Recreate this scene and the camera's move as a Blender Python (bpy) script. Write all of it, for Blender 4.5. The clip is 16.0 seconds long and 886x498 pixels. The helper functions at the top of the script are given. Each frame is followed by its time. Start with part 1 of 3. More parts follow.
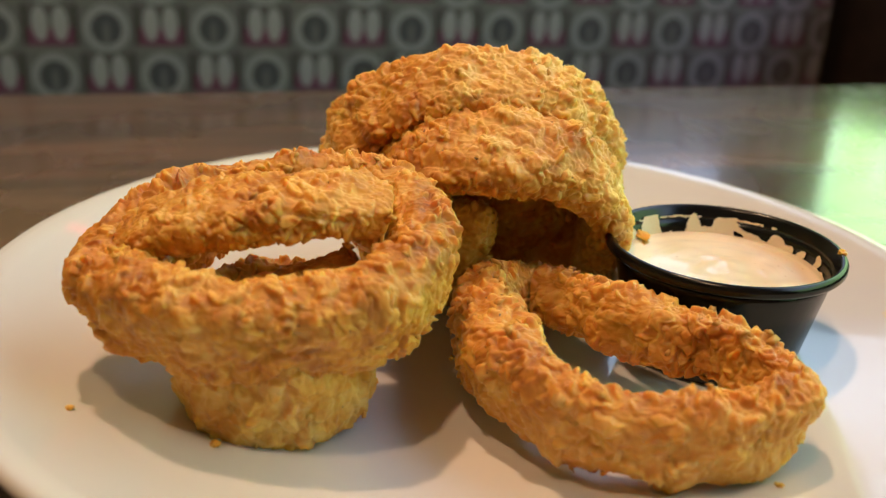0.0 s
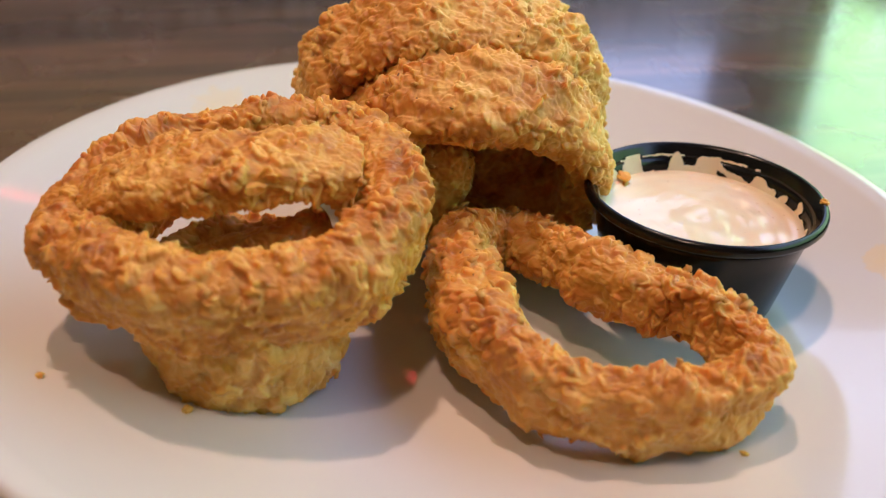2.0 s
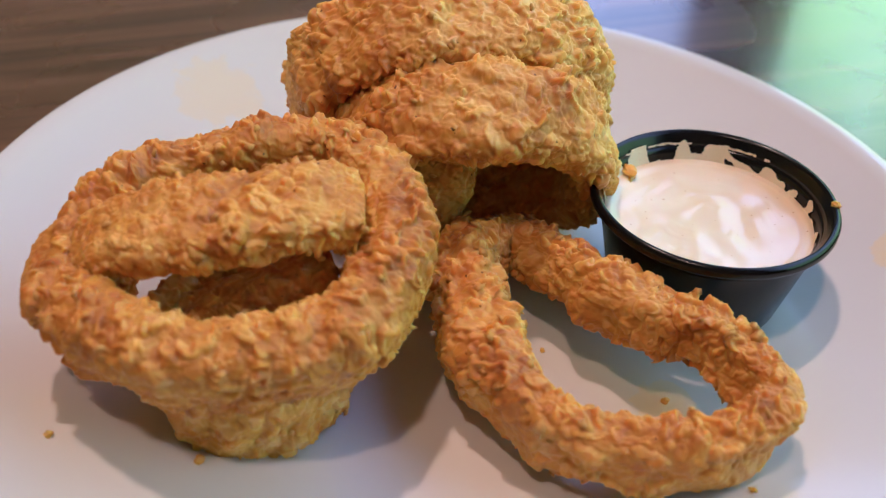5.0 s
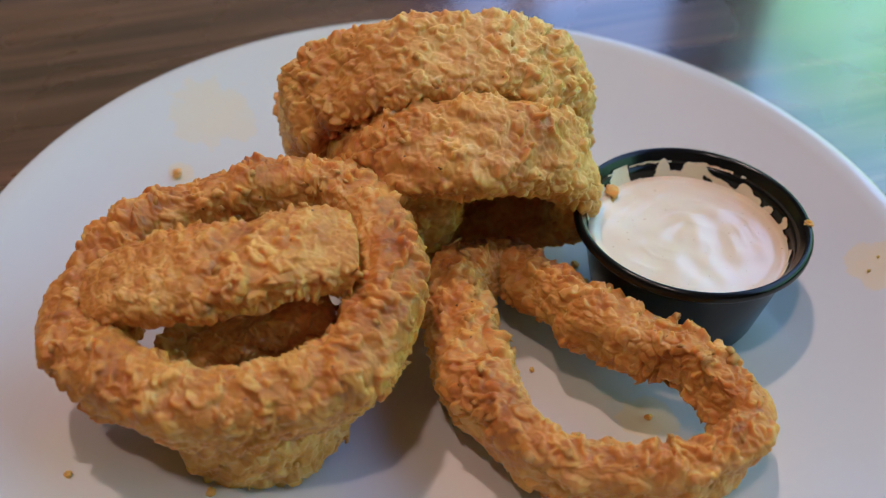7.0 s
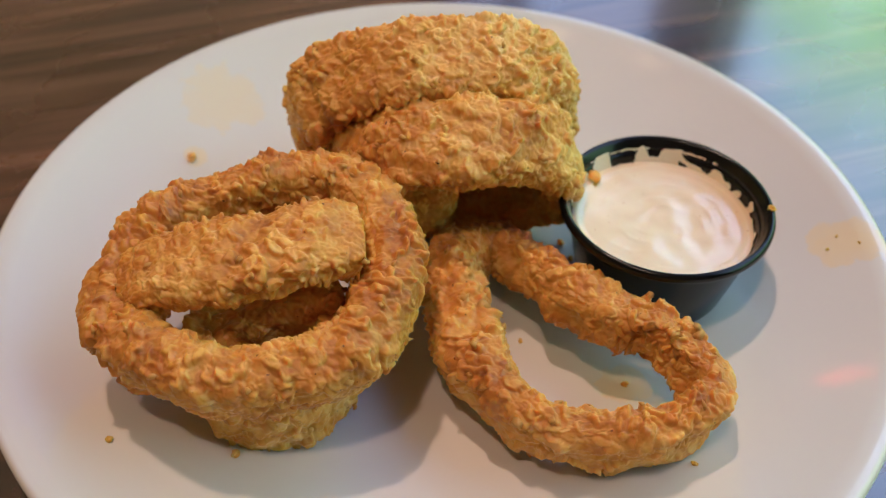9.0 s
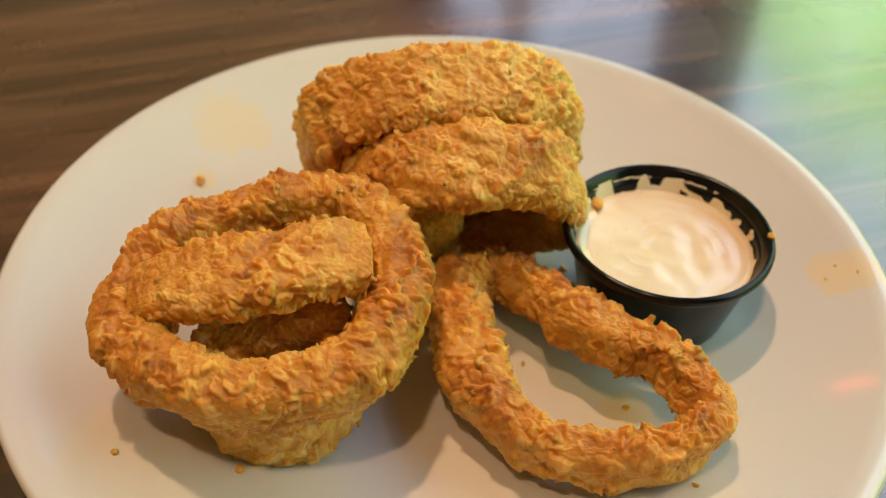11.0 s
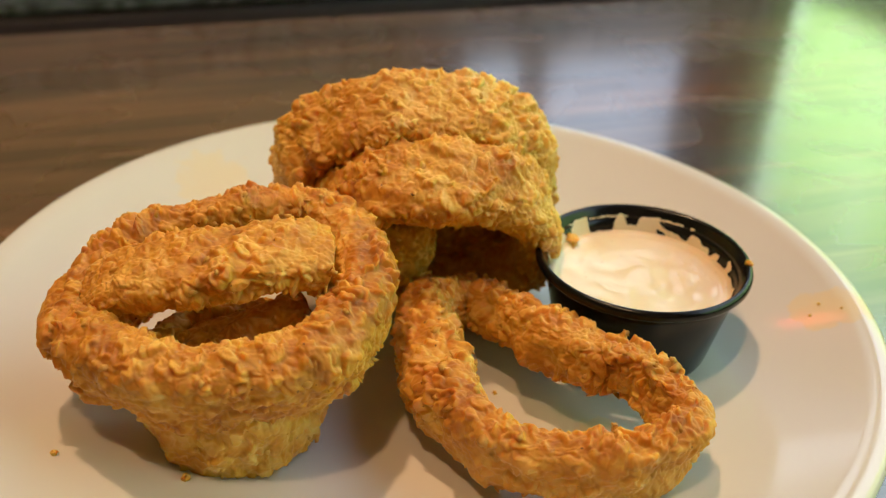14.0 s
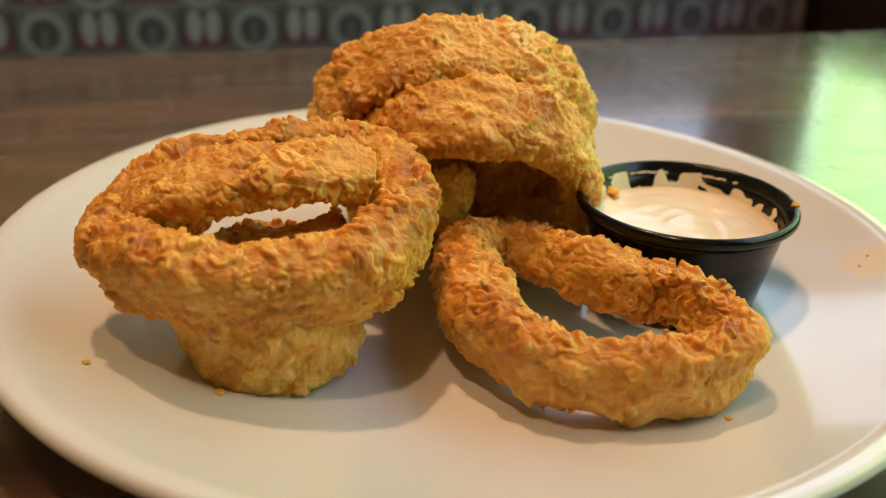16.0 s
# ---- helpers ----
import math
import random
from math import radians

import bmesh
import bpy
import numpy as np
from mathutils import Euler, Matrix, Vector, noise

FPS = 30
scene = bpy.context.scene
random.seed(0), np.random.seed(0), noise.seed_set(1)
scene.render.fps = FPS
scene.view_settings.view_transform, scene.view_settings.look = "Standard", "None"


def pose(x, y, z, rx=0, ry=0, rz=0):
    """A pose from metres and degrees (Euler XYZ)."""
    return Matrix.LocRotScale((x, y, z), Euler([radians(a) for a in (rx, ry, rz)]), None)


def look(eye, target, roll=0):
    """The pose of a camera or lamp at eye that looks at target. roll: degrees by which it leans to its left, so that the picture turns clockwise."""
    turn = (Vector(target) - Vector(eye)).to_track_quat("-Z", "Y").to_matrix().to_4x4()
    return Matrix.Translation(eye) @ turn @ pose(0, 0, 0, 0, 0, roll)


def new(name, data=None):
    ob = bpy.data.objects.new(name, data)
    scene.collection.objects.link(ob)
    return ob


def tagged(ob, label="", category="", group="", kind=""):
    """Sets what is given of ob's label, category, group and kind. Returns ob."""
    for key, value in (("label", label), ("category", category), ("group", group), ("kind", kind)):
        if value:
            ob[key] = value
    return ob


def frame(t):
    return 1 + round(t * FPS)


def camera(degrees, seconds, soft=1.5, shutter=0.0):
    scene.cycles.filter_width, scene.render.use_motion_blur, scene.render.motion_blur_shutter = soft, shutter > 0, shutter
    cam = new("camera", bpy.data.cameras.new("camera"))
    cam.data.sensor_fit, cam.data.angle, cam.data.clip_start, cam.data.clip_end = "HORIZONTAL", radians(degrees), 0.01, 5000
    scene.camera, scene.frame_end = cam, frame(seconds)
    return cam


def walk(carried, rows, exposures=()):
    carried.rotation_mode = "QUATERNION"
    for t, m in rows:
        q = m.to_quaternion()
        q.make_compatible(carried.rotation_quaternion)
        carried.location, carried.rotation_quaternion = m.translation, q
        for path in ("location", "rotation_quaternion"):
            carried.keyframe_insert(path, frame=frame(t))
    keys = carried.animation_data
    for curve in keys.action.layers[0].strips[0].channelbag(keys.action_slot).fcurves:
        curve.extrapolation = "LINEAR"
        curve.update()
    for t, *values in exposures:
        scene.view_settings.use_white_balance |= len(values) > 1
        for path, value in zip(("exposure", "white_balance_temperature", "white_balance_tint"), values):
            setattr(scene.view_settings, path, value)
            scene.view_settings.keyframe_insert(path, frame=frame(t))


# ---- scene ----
cam = camera(50.7, 16.0, soft=1.2)
cam.data.dof.use_dof, cam.data.dof.focus_distance, cam.data.dof.aperture_fstop = True, 0.245, 11.0
PATH = [
    (0, (0.0369, -0.2175, 0.1331), (-0.0240, 0.0546, 0.0226), 2.79),
    (0.5, (0.0369, -0.2165, 0.1351), (-0.0218, 0.0512, 0.0130), 3.01),
    (1, (0.0368, -0.2123, 0.1389), (-0.0185, 0.0496, 0.0034), 3.33),
    (1.5, (0.0378, -0.2091, 0.1438), (-0.0155, 0.0488, 0.0001), 3.45),
    (2, (0.0376, -0.2027, 0.1526), (-0.0150, 0.0517, 0.0027), 3.35),
    (2.5, (0.0375, -0.1974, 0.1614), (-0.0141, 0.0533, 0.0049), 3.25),
    (3, (0.0354, -0.1901, 0.1690), (-0.0134, 0.0551, 0.0032), 3.28),
    (3.5, (0.0324, -0.1859, 0.1738), (-0.0142, 0.0542, 0.0002), 3.20),
    (6, (0.0242, -0.1732, 0.1893), (-0.0149, 0.0537, -0.0030), 2.08),
    (6.5, (0.0241, -0.1730, 0.1942), (-0.0150, 0.0518, -0.0005), 1.57),
    (7, (0.0260, -0.1726, 0.2063), (-0.0122, 0.0495, 0.0082), 1.18),
    (7.5, (0.0249, -0.1744, 0.2113), (-0.0116, 0.0446, 0.0095), 1.31),
    (8, (0.0248, -0.1781, 0.2185), (-0.0101, 0.0344, 0.0096), 1.32),
    (8.5, (0.0267, -0.1818, 0.2267), (-0.0074, 0.0294, 0.0163), 1.44),
    (9, (0.0267, -0.1845, 0.2318), (-0.0071, 0.0265, 0.0212), 1.44),
    (11.3, (0.0257, -0.1937, 0.2291), (-0.0101, 0.0314, 0.0340), 2.62),
    (11.5, (0.0268, -0.1949, 0.2232), (-0.0104, 0.0352, 0.0343), 2.70),
    (12, (0.0299, -0.2003, 0.2134), (-0.0086, 0.0368, 0.0336), 3.09),
    (12.5, (0.0330, -0.2035, 0.2096), (-0.0069, 0.0353, 0.0324), 2.97),
    (13, (0.0370, -0.2067, 0.2028), (-0.0036, 0.0350, 0.0298), 2.97),
    (13.5, (0.0421, -0.2120, 0.1960), (-0.0016, 0.0345, 0.0308), 2.53),
    (14, (0.0442, -0.2143, 0.1881), (-0.0024, 0.0391, 0.0345), 2.31),
    (14.5, (0.0423, -0.2188, 0.1773), (-0.0081, 0.0390, 0.0323), 2.07),
    (15, (0.0425, -0.2243, 0.1645), (-0.0109, 0.0376, 0.0282), 1.85),
    (15.5, (0.0436, -0.2296, 0.1557), (-0.0117, 0.0364, 0.0286), 1.83),
    (16, (0.0438, -0.2331, 0.1439), (-0.0131, 0.0331, 0.0178), 1.92),
]
walk(cam, [(t, look(eye, target, roll)) for t, eye, target, roll in PATH],
     [(0, 0.1, 6000, 11), (1.2, 0.02, 5950, 16), (2, 0.02, 5350, 23), (3.5, -0.04, 5100, 25), (6, -0.24, 4650, 24), (7, -0.43, 4550, 17), (9, -0.24, 5150, 17), (11.3, -0.1, 6450, 8), (12.5, -0.1, 6650, 7), (16, 0.0, 6350, 9)])

# ---- world and light ----
world = bpy.data.worlds.new("sky")
scene.world = world
world.use_nodes = True
wn = world.node_tree
sky = wn.nodes.new("ShaderNodeTexSky")
sky.sky_type, sky.sun_disc = "NISHITA", False
sky.sun_elevation, sky.sun_rotation = radians(50), radians(60)
wn.links.new(sky.outputs[0], wn.nodes["Background"].inputs[0])
wn.nodes["Background"].inputs[1].default_value = 0.12


def area_lamp(name, matrix, sx, sy, watts, colour, round_one=False):
    data = bpy.data.lights.new(name, "AREA")
    data.shape = "DISK" if round_one else "RECTANGLE"
    data.size = sx
    if not round_one:
        data.size_y = sy
    data.energy, data.color = watts, colour
    ob = new(name, data)
    ob.matrix_world = matrix
    return ob


WARM = (1.0, 0.61, 0.33)
ROOM = pose(0, 0, 0, 0, 0, 28.5)          # the booth stands turned to the camera's way
# recessed lamps over the table: place in the world, watts
LAMPS = [(-0.22, -0.70, 2.37, 19.0), (-0.50, 0.42, 2.37, 32.0)]
for lx, ly, lz, watts in LAMPS:
    area_lamp("downlight_lamp", pose(lx, ly, lz), 0.13, 0.13, watts, WARM, True)


# ---- materials ----
def material(name):
    m = bpy.data.materials.new(name)
    m.use_nodes = True
    return m, m.node_tree, m.node_tree.nodes["Principled BSDF"]


def node(nt, kind, **values):
    n = nt.nodes.new(kind)
    for key, value in values.items():
        n.inputs[key].default_value = value
    return n


def noise_node(nt, vec, scale, detail=4.0, rough=0.55, distortion=0.0):
    n = node(nt, "ShaderNodeTexNoise", Scale=scale, Detail=detail, Roughness=rough, Distortion=distortion)
    if vec is not None:
        nt.links.new(vec, n.inputs["Vector"])
    return n.outputs["Fac"]


def ramp(nt, fac, stops):
    n = nt.nodes.new("ShaderNodeValToRGB")
    while len(n.color_ramp.elements) < len(stops):
        n.color_ramp.elements.new(0.5)
    for e, (at, col) in zip(n.color_ramp.elements, stops):
        e.position = at
        e.color = (*col, 1) if len(col) == 3 else col
    nt.links.new(fac, n.inputs[0])
    return n.outputs[0]


def mix(nt, fac, a, b, mode="MIX"):
    n = nt.nodes.new("ShaderNodeMix")
    n.data_type, n.blend_type = "RGBA", mode
    for sock, v in ((n.inputs[0], fac), (n.inputs[6], a), (n.inputs[7], b)):
        if isinstance(v, bpy.types.NodeSocket):
            nt.links.new(v, sock)
        else:
            sock.default_value = (*v, 1) if isinstance(v, tuple) and len(v) == 3 else v
    return n.outputs[2]


def maths(nt, op, a, b=None, clamp=False):
    n = nt.nodes.new("ShaderNodeMath")
    n.operation, n.use_clamp = op, clamp
    for sock, v in zip(n.inputs, (a, b)):
        if v is None:
            continue
        if isinstance(v, bpy.types.NodeSocket):
            nt.links.new(v, sock)
        else:
            sock.default_value = v
    return n.outputs[0]


def bump(nt, bsdf, height, strength, distance):
    n = node(nt, "ShaderNodeBump", Strength=strength, Distance=distance)
    nt.links.new(height, n.inputs["Height"])
    nt.links.new(n.outputs[0], bsdf.inputs["Normal"])


def coords(nt):
    return nt.nodes.new("ShaderNodeTexCoord").outputs["Object"]


def plain(name, colour, rough=0.5, metal=0.0, grain=0.0, scale=60.0):
    m, nt, b = material(name)
    b.inputs["Roughness"].default_value, b.inputs["Metallic"].default_value = rough, metal
    v = coords(nt)
    f = noise_node(nt, v, scale)
    dark = tuple(c * (1 - grain) for c in colour)
    light = tuple(min(1, c * (1 + grain)) for c in colour)
    nt.links.new(ramp(nt, f, [(0.3, dark), (0.7, light)]), b.inputs["Base Color"])
    return m


def fried_material(name, glow, shades, thin=0.0):
    """Fried breadcrumb: shades run from barely coloured through gold to well browned; the mesh's toast value says which."""
    m, nt, b = material(name)
    v = coords(nt)
    big = noise_node(nt, v, 70, 3, 0.5, 0.4)
    mid = noise_node(nt, v, 330, 4, 0.6, 0.3)
    fine = noise_node(nt, v, 1500, 3, 0.6)
    toast = nt.nodes.new("ShaderNodeAttribute")
    toast.attribute_name = "toast"
    geo = nt.nodes.new("ShaderNodeNewGeometry")
    own = maths(nt, "MULTIPLY", maths(nt, "SUBTRACT", geo.outputs["Random Per Island"], 0.5), 0.16)
    t = maths(nt, "ADD", toast.outputs["Fac"], maths(nt, "MULTIPLY", maths(nt, "SUBTRACT", big, 0.5), 0.75))
    t = maths(nt, "ADD", t, maths(nt, "MULTIPLY", maths(nt, "SUBTRACT", mid, 0.5), 0.35))
    t = maths(nt, "ADD", maths(nt, "ADD", t, own), 0.35)
    col = ramp(nt, t, [(at, c) for at, c in zip((0.0, 0.25, 0.50, 0.78, 1.0), shades)])
    speck = ramp(nt, noise_node(nt, v, 620, 1, 0.4), [(0.775, (1, 1, 1)), (0.80, (0.10, 0.05, 0.03))])
    col = mix(nt, 0.85, col, speck, "MULTIPLY")
    nt.links.new(col, b.inputs["Base Color"])
    nt.links.new(ramp(nt, mid, [(0.3, (0.36,) * 3), (0.7, (0.58,) * 3)]), b.inputs["Roughness"])
    b.inputs["Subsurface Weight"].default_value = glow
    b.inputs["Subsurface Radius"].default_value = (0.0036, 0.0024, 0.0011)
    b.inputs["Subsurface Scale"].default_value = 1.0
    b.inputs["Specular IOR Level"].default_value = 0.4
    h = maths(nt, "ADD", maths(nt, "MULTIPLY", mid, 1.0), maths(nt, "MULTIPLY", fine, 0.35))
    bump(nt, b, h, 0.14, 0.0007)
    if thin:
        # light also passes through thin flakes
        through_light = nt.nodes.new("ShaderNodeBsdfTranslucent")
        nt.links.new(col, through_light.inputs["Color"])
        both = nt.nodes.new("ShaderNodeMixShader")
        both.inputs[0].default_value = thin
        nt.links.new(b.outputs[0], both.inputs[1])
        nt.links.new(through_light.outputs[0], both.inputs[2])
        nt.links.new(both.outputs[0], nt.nodes["Material Output"].inputs[0])
    return m


def glaze_material():
    m, nt, b = material("white_glaze")
    v = coords(nt)
    sep = nt.nodes.new("ShaderNodeSeparateXYZ")
    nt.links.new(v, sep.inputs[0])
    wob = noise_node(nt, v, 120, 3, 0.6)
    tone = ramp(nt, noise_node(nt, v, 9, 2), [(0.3, (0.64, 0.612, 0.588)), (0.7, (0.69, 0.665, 0.643))])
    col = tone
    # oil stains: x, y, radius, depth of colour (plate-centred)
    for sx, sy, rad, deep in ((0.1285, 0.022, 0.011, 0.48), (-0.098, 0.063, 0.016, 0.30), (-0.099, 0.033, 0.0045, 0.40), (0.061, -0.037, 0.008, 0.4), (-0.085, -0.05, 0.012, 0.12)):
        dx, dy = maths(nt, "SUBTRACT", sep.outputs[0], sx), maths(nt, "SUBTRACT", sep.outputs[1], sy)
        d = maths(nt, "SQRT", maths(nt, "ADD", maths(nt, "MULTIPLY", dx, dx), maths(nt, "MULTIPLY", dy, dy)))
        d = maths(nt, "ADD", maths(nt, "DIVIDE", d, rad), maths(nt, "MULTIPLY", maths(nt, "SUBTRACT", wob, 0.5), 1.6))
        f = ramp(nt, d, [(0.45, (deep,) * 3), (0.85, (deep * 0.75,) * 3), (1.0, (0, 0, 0))])
        col = mix(nt, f, col, (0.84, 0.60, 0.22))
    nt.links.new(col, b.inputs["Base Color"])
    film = ramp(nt, noise_node(nt, v, 40, 4, 0.6, 0.6), [(0.42, (0.10,) * 3), (0.62, (0.22,) * 3)])
    nt.links.new(film, b.inputs["Roughness"])
    b.inputs["Coat Weight"].default_value = 0.7
    b.inputs["Coat IOR"].default_value = 1.5
    b.inputs["Coat Roughness"].default_value = 0.04
    bump(nt, b, noise_node(nt, v, 30, 2), 0.05, 0.001)
    return m


def table_material():
    m, nt, b = material("dark_wood_laminate")
    v = coords(nt)
    mp = node(nt, "ShaderNodeMapping", Scale=(1.3, 26.0, 1.0))
    nt.links.new(v, mp.inputs["Vector"])
    grain = noise_node(nt, mp.outputs[0], 3.0, 6, 0.62, 0.5)
    mp2 = node(nt, "ShaderNodeMapping", Scale=(0.55, 11.0, 1.0))
    nt.links.new(v, mp2.inputs["Vector"])
    board = noise_node(nt, mp2.outputs[0], 1.6, 1, 0.4)
    mp3 = node(nt, "ShaderNodeMapping", Scale=(18.0, 420.0, 1.0))
    nt.links.new(v, mp3.inputs["Vector"])
    pores = noise_node(nt, mp3.outputs[0], 2.0, 3, 0.6)
    col = ramp(nt, grain, [(0.30, (0.026, 0.011, 0.007)), (0.46, (0.072, 0.031, 0.017)), (0.56, (0.125, 0.058, 0.032)), (0.72, (0.20, 0.105, 0.060))])
    col = mix(nt, 0.6, col, ramp(nt, board, [(0.36, (0.50, 0.45, 0.45)), (0.5, (1, 1, 1)), (0.66, (1.35, 1.25, 1.2))]), "MULTIPLY")
    col = mix(nt, 0.35, col, ramp(nt, pores, [(0.35, (0.5, 0.45, 0.4)), (0.6, (1.15, 1.15, 1.15))]), "MULTIPLY")
    nt.links.new(col, b.inputs["Base Color"])
    smear = noise_node(nt, v, 14, 4, 0.6, 0.8)
    nt.links.new(ramp(nt, smear, [(0.35, (0.20,) * 3), (0.65, (0.33,) * 3)]), b.inputs["Roughness"])
    b.inputs["Specular IOR Level"].default_value = 0.8
    b.inputs["Coat Weight"].default_value = 1.0
    b.inputs["Coat IOR"].default_value = 1.7
    b.inputs["Coat Roughness"].default_value = 0.13
    bump(nt, b, pores, 0.12, 0.0006)
    return m


def fabric_material():
    """Woven bench cloth: columns of ovals between upright pale and plum blocks."""
    m, nt, b = material("patterned_bench_cloth")
    v = coords(nt)
    sep = nt.nodes.new("ShaderNodeSeparateXYZ")
    nt.links.new(v, sep.inputs[0])
    x, z = sep.outputs[0], sep.outputs[2]
    u, w = maths(nt, "ADD", maths(nt, "DIVIDE", x, 0.0525), 40.3), maths(nt, "ADD", maths(nt, "DIVIDE", z, 0.048), 40.35)
    kind = maths(nt, "MODULO", maths(nt, "ADD", maths(nt, "FLOOR", u), maths(nt, "FLOOR", w)), 2.0)
    kind = maths(nt, "GREATER_THAN", kind, 0.5)
    fu, fz = maths(nt, "SUBTRACT", maths(nt, "FRACT", u), 0.5), maths(nt, "SUBTRACT", maths(nt, "FRACT", w), 0.5)
    au = maths(nt, "ABSOLUTE", fu)

    def oval(du, ru, dz, rz):
        a, b2 = maths(nt, "DIVIDE", du, ru), maths(nt, "DIVIDE", dz, rz)
        return maths(nt, "SQRT", maths(nt, "ADD", maths(nt, "MULTIPLY", a, a), maths(nt, "MULTIPLY", b2, b2)))

    ring = oval(fu, 0.43, fz, 0.50)
    disc = mix(nt, maths(nt, "LESS_THAN", ring, 1.0), (0.11, 0.105, 0.125), (0.24, 0.235, 0.275))
    disc = mix(nt, maths(nt, "LESS_THAN", ring, 0.66), disc, (0.040, 0.040, 0.060))
    disc = mix(nt, maths(nt, "LESS_THAN", oval(fu, 0.06, maths(nt, "ADD", fz, 0.12), 0.28), 1.0), disc, (0.11, 0.11, 0.13))
    petal = maths(nt, "LESS_THAN", oval(maths(nt, "SUBTRACT", au, 0.18), 0.14, maths(nt, "SUBTRACT", fz, 0.10), 0.36), 1.0)
    block = mix(nt, maths(nt, "LESS_THAN", fz, 0.02), (0.07, 0.063, 0.075), (0.11, 0.014, 0.065))
    block = mix(nt, maths(nt, "GREATER_THAN", au, 0.42), block, (0.018, 0.015, 0.018))
    block = mix(nt, petal, block, (0.30, 0.29, 0.34))
    block = mix(nt, maths(nt, "LESS_THAN", fz, -0.36), block, (0.13, 0.125, 0.135))
    col = mix(nt, kind, disc, block)
    weave = noise_node(nt, v, 900, 2)
    col = mix(nt, 0.5, col, ramp(nt, weave, [(0.3, (0.6, 0.6, 0.6)), (0.7, (1.3, 1.3, 1.3))]), "MULTIPLY")
    nt.links.new(col, b.inputs["Base Color"])
    b.inputs["Roughness"].default_value = 0.85
    b.inputs["Sheen Weight"].default_value = 0.8
    bump(nt, b, weave, 0.3, 0.001)
    return m


def sauce_material():
    m, nt, b = material("creamy_pink_sauce")
    v = coords(nt)
    f = noise_node(nt, v, 38, 2, 0.4, 0.8)
    col = ramp(nt, f, [(0.30, (0.82, 0.65, 0.45)), (0.50, (0.85, 0.73, 0.55)), (0.70, (0.88, 0.80, 0.66))])
    speck = ramp(nt, noise_node(nt, v, 700, 1, 0.4), [(0.74, (1, 1, 1)), (0.79, (0.62, 0.45, 0.25))])
    col = mix(nt, 0.7, col, speck, "MULTIPLY")
    nt.links.new(col, b.inputs["Base Color"])
    b.inputs["Roughness"].default_value = 0.10
    b.inputs["Subsurface Weight"].default_value = 0.25
    b.inputs["Subsurface Radius"].default_value = (0.004, 0.0025, 0.0015)
    bump(nt, b, noise_node(nt, v, 60, 1, 0.3, 0.6), 0.06, 0.002)
    return m


def backdrop_material():
    """Glowing sheet painted as sunlit trees under a pale sky far outside the window, with a hazy gap painted between
    the crowns.
    """
    m = bpy.data.materials.new("glowing_garden_sheet")
    m.use_nodes = True
    nt = m.node_tree
    nt.nodes.remove(nt.nodes["Principled BSDF"])
    v = coords(nt)
    sep = nt.nodes.new("ShaderNodeSeparateXYZ")
    nt.links.new(v, sep.inputs[0])
    f = noise_node(nt, v, 1.7, 5, 0.6, 0.5)
    trees = ramp(nt, f, [(0.30, (0.24, 0.46, 0.11)), (0.46, (0.50, 0.86, 0.30)), (0.60, (0.68, 1.0, 0.55)), (0.74, (0.85, 1.0, 0.85))])
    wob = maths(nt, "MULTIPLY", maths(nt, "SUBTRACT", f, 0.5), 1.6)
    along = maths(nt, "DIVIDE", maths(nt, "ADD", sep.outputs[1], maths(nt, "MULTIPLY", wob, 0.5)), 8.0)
    # bluish band, dimmer farther along, painted in to shape the table's reflections
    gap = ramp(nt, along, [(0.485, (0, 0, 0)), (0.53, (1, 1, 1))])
    painted_haze = ramp(nt, along, [(0.575, (0.72, 0.84, 1.0)), (0.625, (0.32, 0.36, 0.46))])
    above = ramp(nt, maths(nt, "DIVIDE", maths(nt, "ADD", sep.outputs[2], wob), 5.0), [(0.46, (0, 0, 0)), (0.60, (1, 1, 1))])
    col = mix(nt, gap, trees, painted_haze)
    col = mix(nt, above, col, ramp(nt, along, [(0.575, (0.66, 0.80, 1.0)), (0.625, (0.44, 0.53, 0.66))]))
    em = node(nt, "ShaderNodeEmission", Strength=3.4)
    nt.links.new(col, em.inputs[0])
    nt.links.new(em.outputs[0], nt.nodes["Material Output"].inputs[0])
    return m


def glow_material(name, colour, strength):
    m = bpy.data.materials.new(name)
    m.use_nodes = True
    nt = m.node_tree
    nt.nodes.remove(nt.nodes["Principled BSDF"])
    em = node(nt, "ShaderNodeEmission", Strength=strength)
    em.inputs[0].default_value = (*colour, 1)
    nt.links.new(em.outputs[0], nt.nodes["Material Output"].inputs[0])
    return m


GOLDEN = ((0.80, 0.510, 0.165), (0.73, 0.415, 0.095), (0.63, 0.300, 0.045), (0.47, 0.185, 0.026), (0.28, 0.100, 0.020))
DEEP = ((0.77, 0.475, 0.150), (0.70, 0.380, 0.083), (0.60, 0.275, 0.042), (0.44, 0.168, 0.026), (0.25, 0.090, 0.020))
FRIED, FLAKE = fried_material("fried_breadcrumb", 1.0, GOLDEN), fried_material("crisp_crumb_flake", 0.0, GOLDEN, 0.25)
FRIED_DARK, FLAKE_DARK = fried_material("well_done_breadcrumb", 1.0, DEEP), fried_material("well_done_crumb_flake", 0.0, DEEP, 0.25)
GLAZE = glaze_material()
TABLE = table_material()
CLOTH = fabric_material()
SAUCE = sauce_material()
BLACK = plain("black_plastic", (0.005, 0.005, 0.006), 0.20, 0, 0.3, 200)
BLACK.node_tree.nodes["Principled BSDF"].inputs["Specular IOR Level"].default_value = 0.3
WALL = plain("tan_wall_paint", (0.34, 0.25, 0.18), 0.8, 0, 0.08, 12)
CEIL = plain("ceiling_paint", (0.42, 0.37, 0.32), 0.9, 0, 0.06, 12)
